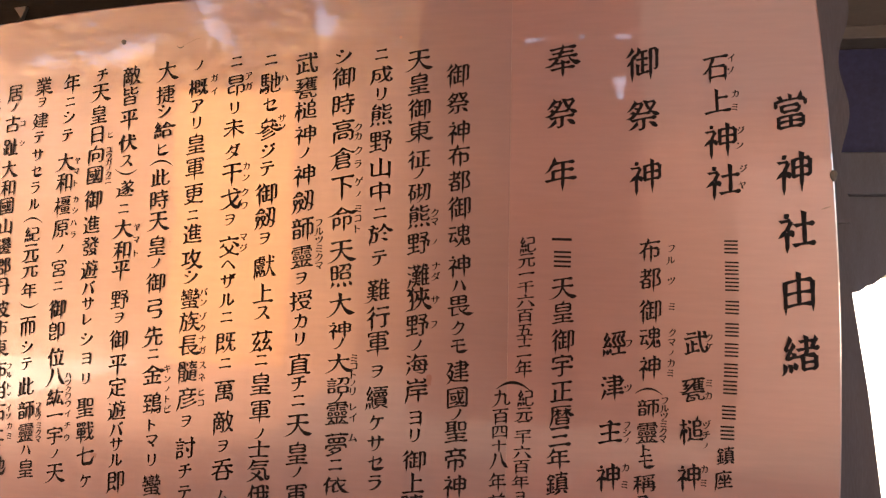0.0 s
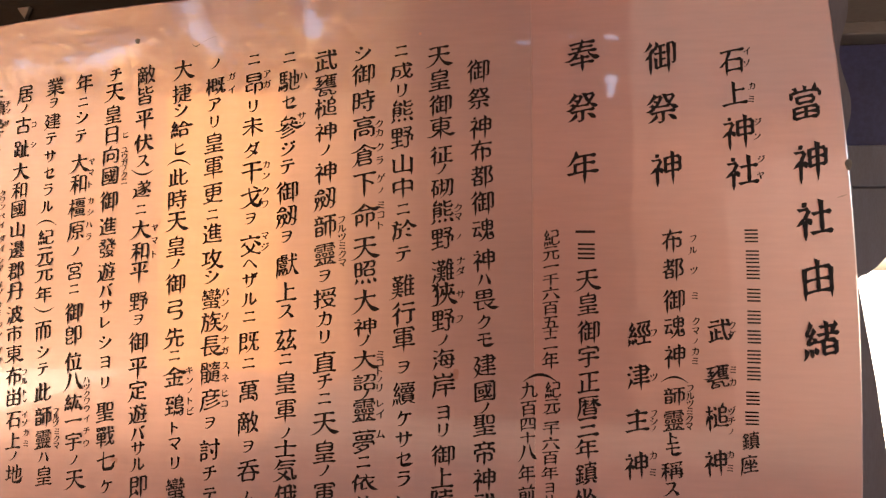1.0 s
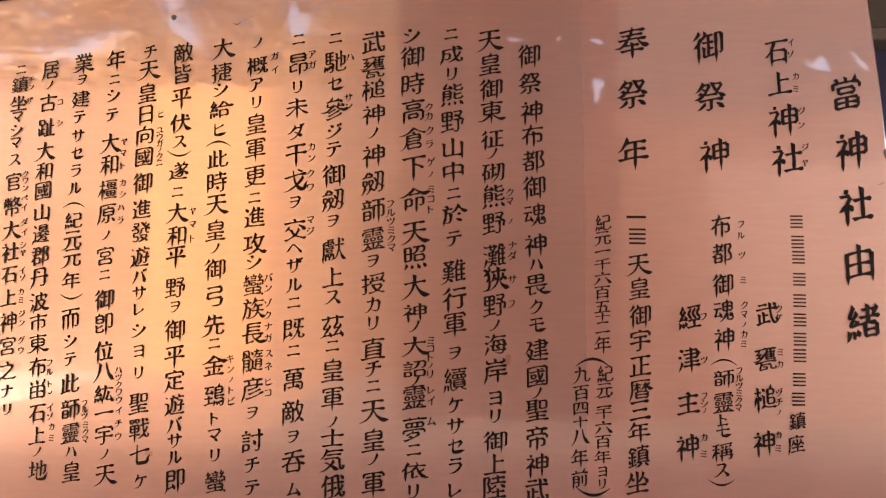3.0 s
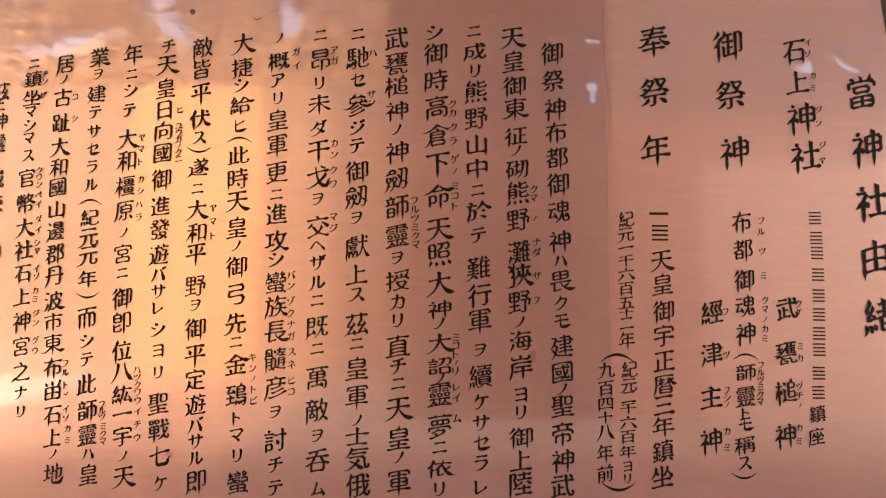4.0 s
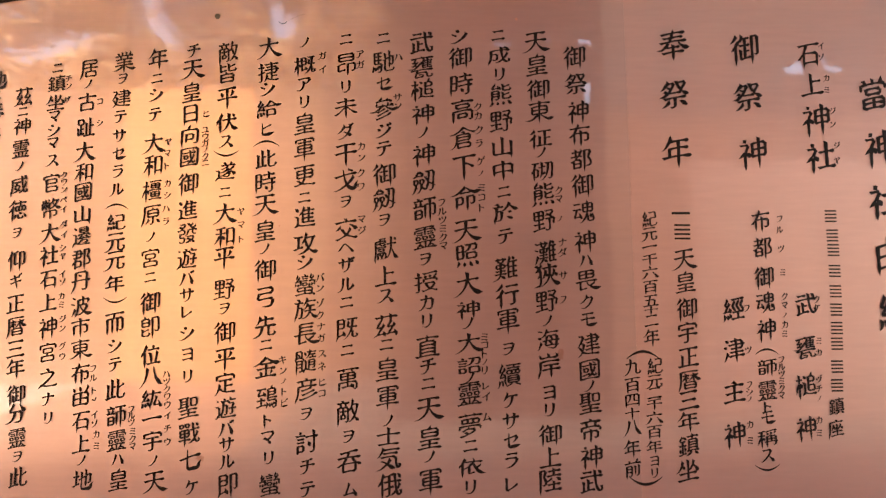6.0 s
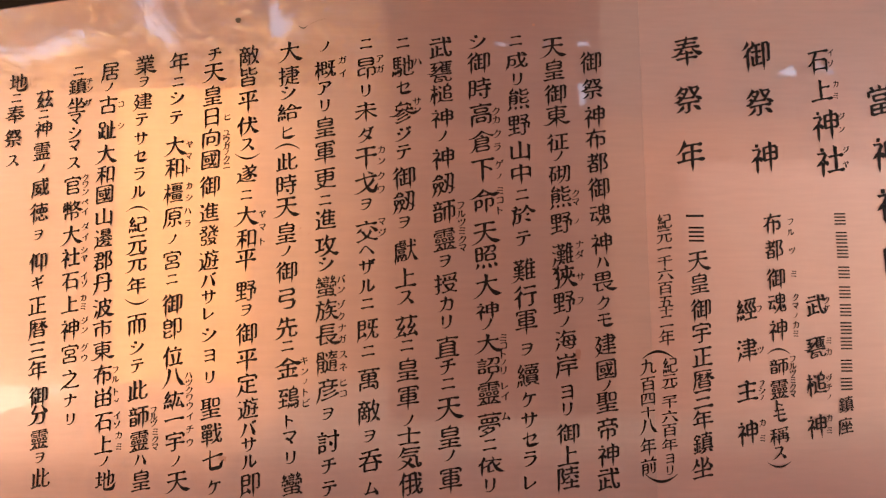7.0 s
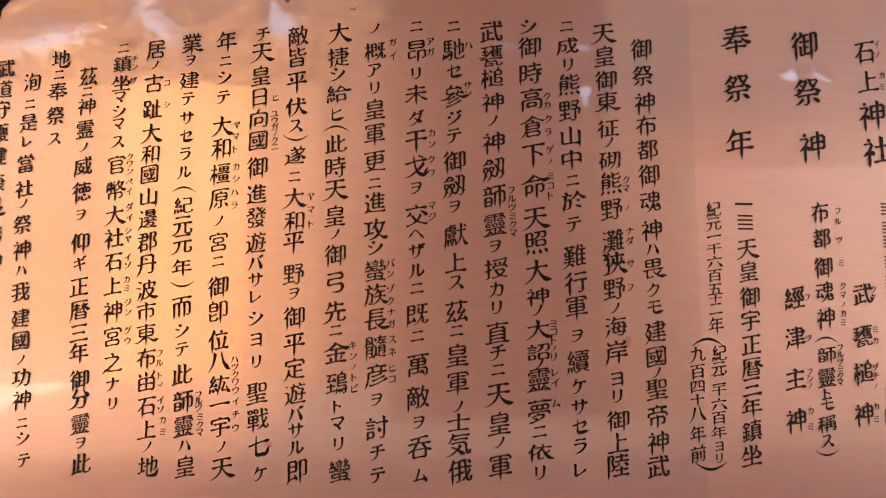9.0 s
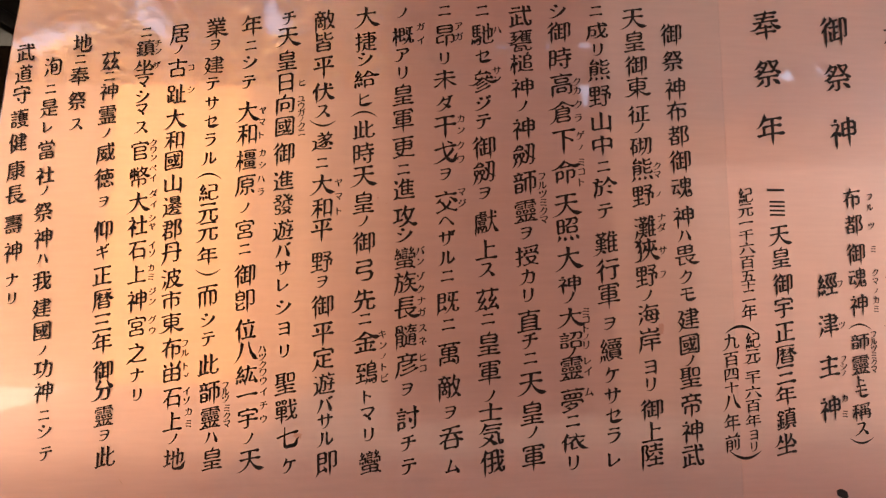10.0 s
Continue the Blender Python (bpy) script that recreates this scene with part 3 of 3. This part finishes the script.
column("body", "業ヲ建テサセラル（紀元元年）而シテ此韴靈ハ皇", (-0.7064, -0.0101, 0.0991),
       (1773, 1747, 1718, 1691, 1663, 1638, 1611, 1585, 1560, 1538, 1509, 1483, 1451, 1428, 1396, 1364, 1338, 1304, 1268, 1234, 1209, 1181))
column("body", "居ノ古趾大和國山邊郡丹波市東布畄石上ノ地", (-0.7544, -0.0116, 0.0797),
       (1762, 1740, 1713, 1676, 1641, 1611, 1581, 1550, 1519, 1486, 1455, 1420, 1391, 1360, 1327, 1295, 1261, 1231, 1208, 1182))
column("body", "ニ鎮坐マシマス官幣大社石上神宮之ナリ", (-0.7999, -0.0127, 0.0836),
       (1764, 1741, 1713, 1692, 1672, 1653, 1628, 1595, 1559, 1524, 1492, 1458, 1426, 1391, 1356, 1321, 1292, 1266))
column("body", "茲ニ神霊ノ威徳ヲ仰ギ正暦三年御分靈ヲ此", (-0.8455, -0.0171, 0.1017),
       (1722, 1700, 1679, 1645, 1620, 1593, 1557, 1524, 1486, 1457, 1424, 1392, 1361, 1335, 1299, 1273, 1239, 1214, 1187))
column("body", "地ニ奉祭ス", (-0.8825, -0.0656, 0.2500),
       (1747, 1724, 1700, 1665, 1632))
column("body", "洵ニ是レ當社ノ祭神ハ我建國ノ功神ニシテ", (-0.9237, -0.0179, 0.1355),
       (1713, 1681, 1654, 1628, 1596, 1561, 1540, 1511, 1476, 1448, 1418, 1382, 1351, 1326, 1302, 1273, 1242, 1222, 1193))
column("body", "武道守護健康長壽神ナリ", (-0.9622, -0.0172, 0.1524),
       (1732, 1702, 1673, 1639, 1606, 1568, 1534, 1494, 1458, 1420, 1395))
reading("イソ", 0.3197, 1.7867, 0.3187, 1.7696)
reading("カミ", 0.3247, 1.7380, 0.3236, 1.7198)
reading("ジン", 0.3308, 1.6888, 0.3296, 1.6688)
reading("ジヤ", 0.3336, 1.6377, 0.3323, 1.6159)
reading("タケ", 0.2902, 1.4150, 0.2895, 1.4036)
reading("ミカ", 0.2894, 1.3563, 0.2885, 1.3402)
reading("ヅチノ", 0.2863, 1.3031, 0.2848, 1.2760)
reading("カミ", 0.2830, 1.2464, 0.2820, 1.2287)
reading("フル", 0.2434, 1.5304, 0.2426, 1.5149)
reading("ツ", 0.2431, 1.4878, 0.2431, 1.4878)
reading("ミ", 0.2436, 1.4537, 0.2436, 1.4537)
reading("タマノカミ", 0.2444, 1.4200, 0.2416, 1.3669)
reading("フルツミタマ", 0.2347, 1.3305, 0.2320, 1.2809)
reading("フ", 0.1892, 1.4034, 0.1892, 1.4034)
reading("ツ", 0.1882, 1.3448, 0.1882, 1.3448)
reading("ヌシノ", 0.1874, 1.2962, 0.1864, 1.2769)
reading("カミ", 0.1851, 1.2418, 0.1840, 1.2197)
reading("クマ", -0.0738, 1.5762, -0.0741, 1.5633)
reading("ノ", -0.0736, 1.5352, -0.0736, 1.5352)
reading("ナダ", -0.0705, 1.5011, -0.0709, 1.4868)
reading("サ", -0.0709, 1.4539, -0.0709, 1.4539)
reading("ヌ", -0.0717, 1.4195, -0.0717, 1.4195)
reading("タカ", -0.1883, 1.7001, -0.1885, 1.6869)
reading("クラ", -0.1872, 1.6661, -0.1874, 1.6462)
reading("ゲノ", -0.1854, 1.6205, -0.1857, 1.6027)
reading("ミコト", -0.1852, 1.5811, -0.1855, 1.5526)
reading("ミコトノリ", -0.1849, 1.3683, -0.1856, 1.3221)
reading("レイ", -0.1840, 1.3008, -0.1842, 1.2860)
reading("ム", -0.1838, 1.2582, -0.1838, 1.2582)
reading("フルツミタマ", -0.2429, 1.5601, -0.2407, 1.4980)
reading("ハ", -0.3036, 1.7757, -0.3036, 1.7757)
reading("サン", -0.3049, 1.7151, -0.3049, 1.7023)
reading("アガ", -0.3589, 1.7803, -0.3589, 1.7648)
reading("カン", -0.3578, 1.6438, -0.3577, 1.6271)
reading("クワ", -0.3584, 1.6051, -0.3584, 1.5846)
reading("マジ", -0.3575, 1.5378, -0.3574, 1.5222)
reading("ガイ", -0.4142, 1.7787, -0.4141, 1.7584)
reading("バン", -0.4167, 1.4559, -0.4166, 1.4406)
reading("ゾク", -0.4164, 1.4196, -0.4163, 1.4025)
reading("ナガ", -0.4150, 1.3863, -0.4149, 1.3704)
reading("スネ", -0.4139, 1.3486, -0.4138, 1.3317)
reading("ヒコ", -0.4136, 1.3097, -0.4135, 1.2937)
reading("キンノトビ", -0.4689, 1.3409, -0.4658, 1.2823)
reading("ヤマト", -0.5296, 1.5517, -0.5289, 1.5114)
reading("ヒ", -0.5817, 1.6943, -0.5817, 1.6943)
reading("ユウガノクニ", -0.5827, 1.6704, -0.5816, 1.6220)
reading("ヤマト", -0.6354, 1.6541, -0.6367, 1.6185)
reading("カシ", -0.6352, 1.5930, -0.6347, 1.5761)
reading("ハラ", -0.6365, 1.5566, -0.6360, 1.5383)
reading("ハツクワウ", -0.6307, 1.3237, -0.6280, 1.2817)
reading("イチウ", -0.6279, 1.2669, -0.6269, 1.2312)
reading("フルツ", -0.6782, 1.2758, -0.6777, 1.2585)
reading("ミタマ", -0.6754, 1.2463, -0.6747, 1.2254)
reading("コ", -0.7351, 1.7135, -0.7351, 1.7135)
reading("シ", -0.7342, 1.6823, -0.7342, 1.6823)
reading("フル", -0.7325, 1.3325, -0.7322, 1.3198)
reading("トメ", -0.7306, 1.3029, -0.7302, 1.2886)
reading("イソ", -0.7289, 1.2697, -0.7286, 1.2572)
reading("カミ", -0.7253, 1.2430, -0.7249, 1.2271)
reading("チン", -0.7814, 1.7482, -0.7810, 1.7372)
reading("ザ", -0.7822, 1.7168, -0.7822, 1.7168)
reading("クワン", -0.7826, 1.6067, -0.7819, 1.5858)
reading("ペイ", -0.7824, 1.5706, -0.7820, 1.5574)
reading("ダイ", -0.7805, 1.5359, -0.7800, 1.5209)
reading("シヤ", -0.7809, 1.5022, -0.7805, 1.4911)
reading("イソ", -0.7803, 1.4651, -0.7799, 1.4540)
reading("カミ", -0.7804, 1.4342, -0.7799, 1.4221)
reading("ジン", -0.7775, 1.4027, -0.7770, 1.3892)
reading("グウ", -0.7762, 1.3649, -0.7757, 1.3504)

hang(tagged(ink_mesh("small_lettering", *SMALL), "tiny black brushed reading marks beside the letters", kind="stuff"), notice)
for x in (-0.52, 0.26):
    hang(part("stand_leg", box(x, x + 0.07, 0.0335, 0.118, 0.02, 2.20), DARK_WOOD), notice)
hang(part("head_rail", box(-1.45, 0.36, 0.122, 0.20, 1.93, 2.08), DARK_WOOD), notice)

# ---- post, bracket and beams beyond the board ----
post = empty("side_post", 0.62, 0.30, 0, "weathered grey timber post with a carved wavy bracket", "post")
hang(part("leg", slab([(0.40, 0.0), (0.86, 0.0), (0.740, 1.085), (0.722, 1.274), (0.697, 1.465), (0.690, 1.60), (0.40, 1.60)], 0.30, 0.40), GREY_WOOD), post)
wavy = [(0.40, 1.60)] + [(0.682 + 0.009 * math.cos((z - 1.815) * 2 * math.pi / 0.20) + 0.03 * max(0, z - 1.95), z) for z in [1.60 + 0.0125 * i for i in range(46)]] + [(0.40, 2.1625)]
hang(part("carved_bracket", slab(wavy, 0.29, 0.39), GREY_WOOD), post)
hang(part("post_head", box(0.40, 0.68, 0.30, 0.40, 2.165, 2.92), GREY_WOOD), post)

beam = empty("cross_beam", 1.9, 1.05, 2.38, "dark brown cross beam with a pale lower edge", "beam")
hang(part("timber", box(0.5, 3.6, 1.0, 1.16, 2.372, 2.72), BEAM_WOOD), beam)
hang(part("pale_edge", box(0.5, 3.6, 0.99, 1.14, 2.325, 2.370), EDGE_WOOD), beam)
panel = tagged(part("transom_panel", box(0.5, 3.6, 1.06, 1.10, 1.925, 2.323), BLUE_PANEL), "dark indigo transom panel between two beams", "panel")
low = empty("lower_beam", 1.9, 1.05, 1.8, "blue-grey weathered lower beam with a carved rounded nose", "beam")
hang(part("timber", box(0.5, 3.6, 0.98, 1.14, 1.775, 1.922), GREY_WOOD), low)
nose = [(0.9, 1.773), (0.9, 1.50), (1.16, 1.452), (1.20, 1.440), (1.235, 1.437), (1.268, 1.446), (1.292, 1.465), (1.31, 1.470), (1.345, 1.50), (1.40, 1.56), (1.47, 1.64), (1.58, 1.72), (1.72, 1.773)]
hang(part("carved_nose", slab(nose, 1.0, 1.10), GREY_WOOD, None, "rounded carved beam nose"), low)

# pale wedge set on the rail to draw a gap of light over the board
wedge = tagged(part("light_gap_wedge", slab([(-0.915, 1.983), (-0.890, 1.985), (-0.899, 1.961)], 0.116, 0.1218), PALE_WOOD), "small pale wedge drawn in for a gap of light over the board", "paper")

# ---- unseen walls and tree behind the walker, added to shape the board's reflections ----
glow_wall = empty("reflected_wall", -6, -5.2, 0, "unseen ochre wall added to put a gold glow in the varnish", "building", kind="structure")
# Ochre in the middle, darker walls either side: a glow fading outward.
hang(part("plaster", box(-4.7, -2.85, -5.45, -5.3, 0, 4.1), OCHRE), glow_wall)
hang(part("falloff_plaster", box(-2.846, -1.85, -5.45, -5.31, 0, 4.1), DUN), glow_wall)
hang(part("falloff_wall", box(-1.846, -0.5, -5.45, -5.32, 0, 4.1), BROWN_WOOD), glow_wall)
hang(part("falloff_wall", box(-13, -4.704, -5.45, -5.32, 0, 4.1), DUN), glow_wall)

# Unseen hall added so the varnish reflects a dark middle and paler right.
hall = empty("reflected_gate", 3, -3.65, 0, "unseen gate hall added to darken the varnish, with slits for sky glints", "gate", kind="structure")
# Openings placed so that sky shows through as glints in the varnish.
gaps = [
    [(0.34, 3.78), (0.42, 3.77), (0.57, 3.79), (0.57, 3.84), (0.36, 3.85)],
    [(0.86, 3.78), (0.92, 3.78), (0.92, 3.86), (0.86, 3.86)],
    [(1.20, 3.77), (1.34, 3.76), (1.40, 3.79), (1.34, 3.85), (1.20, 3.86)],
    [(1.24, 3.65), (1.40, 3.645), (1.40, 3.665), (1.24, 3.67)],
    [(1.23, 3.16), (1.31, 3.16), (1.31, 3.30), (1.34, 3.30), (1.34, 3.41), (1.20, 3.41), (1.20, 3.30), (1.23, 3.30)],
]
gate = hang(part("gate_wall", pierced("gate_wall", [[(-0.75, 0), (1.45, 0), (1.45, 7.2), (-0.75, 7.2)]] + gaps, 0.08), GATE_WOOD), hall)
gate.location.y = -3.65
slots = [
    [(3.28, 3.53), (3.35, 3.46), (3.44, 3.44), (3.57, 3.43), (3.58, 3.51), (3.53, 3.61), (3.46, 3.61), (3.42, 3.54), (3.33, 3.58)],
    [(3.70, 3.60), (3.76, 3.50), (3.90, 3.45), (4.00, 3.52), (3.85, 3.58), (3.78, 3.70)],
    [(2.48, 3.38), (2.57, 3.38), (2.53, 3.45)],
    [(2.88, 3.32), (2.97, 3.37), (2.89, 3.43)],
    [(3.10, 3.86), (3.16, 3.85), (3.17, 3.89), (3.11, 3.90)],
]
upper = hang(part("transom_wall", pierced("transom_wall", [[(1.454, 3.0), (8.0, 3.0), (8.0, 7.2), (1.454, 7.2)]] + slots, 0.08), PALE_WOOD), hall)
upper.location.y = -3.65
# Mid-tone bay and strip soften the edges of the reflected plaster.
bay = hang(part("mid_tone_bay", box(1.454, 2.30, -0.05, 0.05, 0.0, 2.996), BROWN_WOOD), hall)
bay.location.y = -3.65
side = hang(part("plaster_wall", box(2.304, 8.0, -0.05, 0.05, 0.0, 2.546), PLASTER), hall)
side.location.y = -3.65
mid_tone_strip = hang(part("mid_tone_strip", box(2.304, 8.0, -0.05, 0.05, 2.55, 2.996), BROWN_WOOD), hall)
mid_tone_strip.location.y = -3.65


def limb(points, r0, r1, bm):
    rings = []
    for i, p in enumerate(points):
        r = r0 + (r1 - r0) * i / (len(points) - 1)
        rings.append([bm.verts.new((p[0] + r * math.cos(a * math.pi / 4), p[1] + r * math.sin(a * math.pi / 4), p[2])) for a in range(8)])
    for a, b in zip(rings, rings[1:]):
        for i in range(8):
            bm.faces.new((a[i], a[(i + 1) % 8], b[(i + 1) % 8], b[i]))


def reflected_tree(x0, x1, y, foot, count, gaps, seed):
    """An unseen broad tree added for gold reflections: trunk, limbs and a crown of leaves from x0 to x1 with sky gaps
    (x, z, half width, half height).
    """
    mid = (x0 + x1) / 2
    tree = empty("reflected_tree", mid, y - 0.9, 0, "unseen broad tree added for gold reflections, with sky gaps in its crown", "tree", "trees of the yard")
    bm = bmesh.new()
    limb([(mid, y - 0.9, 0), (mid + 0.05, y - 0.9, 1.5), (mid + 0.2, y - 0.8, 3.2), (mid + 0.1, y - 0.7, 5.0)], 0.26, 0.10, bm)
    hang(part("trunk", bm, BARK), tree)
    for k in range(6):
        a, bm = k * 1.05, bmesh.new()
        limb([(mid, y - 0.8, 2.6 + k * 0.3), (mid + 1.6 * math.cos(a), y - 0.7 + 0.5 * math.sin(a), 3.6 + k * 0.25), (mid + 3.0 * math.cos(a), y - 0.6 + 0.6 * math.sin(a), 4.2 + k * 0.3)], 0.09, 0.02, bm)
        hang(part("limb", bm, BARK), tree)
    rng = random.Random(seed)
    verts, faces = [], []
    while len(faces) < count:
        x, z = rng.uniform(x0, x1), rng.uniform(foot - 0.3, 8.5)
        hanging = max(0.0, (z - foot + 0.3) / 0.3) if z < foot else 1.0
        if rng.random() > hanging * (1 + 0.6 * noise.noise(Vector((x * 1.3, z * 1.3, seed)))):
            continue
        deep = y + rng.uniform(-0.3, 0.3) + 0.25 * math.sin(x * 2.1)
        wob = 0.5 * noise.noise(Vector((x * 4, z * 4, 1.5)))
        if any(((x - gx) / gw) ** 2 + ((z - gz) / gh) ** 2 < 1 + wob for gx, gz, gw, gh in gaps):
            continue
        size = rng.uniform(0.05, 0.10)
        m = Euler((rng.uniform(1.95, 2.5), rng.uniform(-0.4, 0.4), rng.uniform(-1, 1))).to_matrix()
        k = len(verts)
        for px, py in ((-1, 0), (0, -0.45), (1, 0), (0, 0.45)):
            verts.append(Vector((x, deep, z)) + m @ Vector((px * size, py * size, 0)))
        faces.append((k, k + 1, k + 2, k + 3))
    crown = bpy.data.meshes.new("crown")
    crown.from_pydata(verts, [], faces)
    crown.materials.append(LEAF)
    tagged(hang(new("crown", crown), tree), kind="stuff")


# Crown gaps sit where bright sky patches should show in the varnish.
reflected_tree(-12.5, -0.4, -6.2, 4.3, 95000, [(-6.39, 5.38, 0.76, 0.29), (-5.83, 5.26, 0.51, 0.16), (-7.00, 5.18, 0.34, 0.13), (-4.86, 5.80, 0.17, 0.42), (-4.59, 5.38, 0.16, 0.27),
                                           (-2.90, 5.77, 0.17, 0.32), (-2.65, 5.40, 0.27, 0.22), (-8.04, 5.00, 0.37, 0.20)], 4)
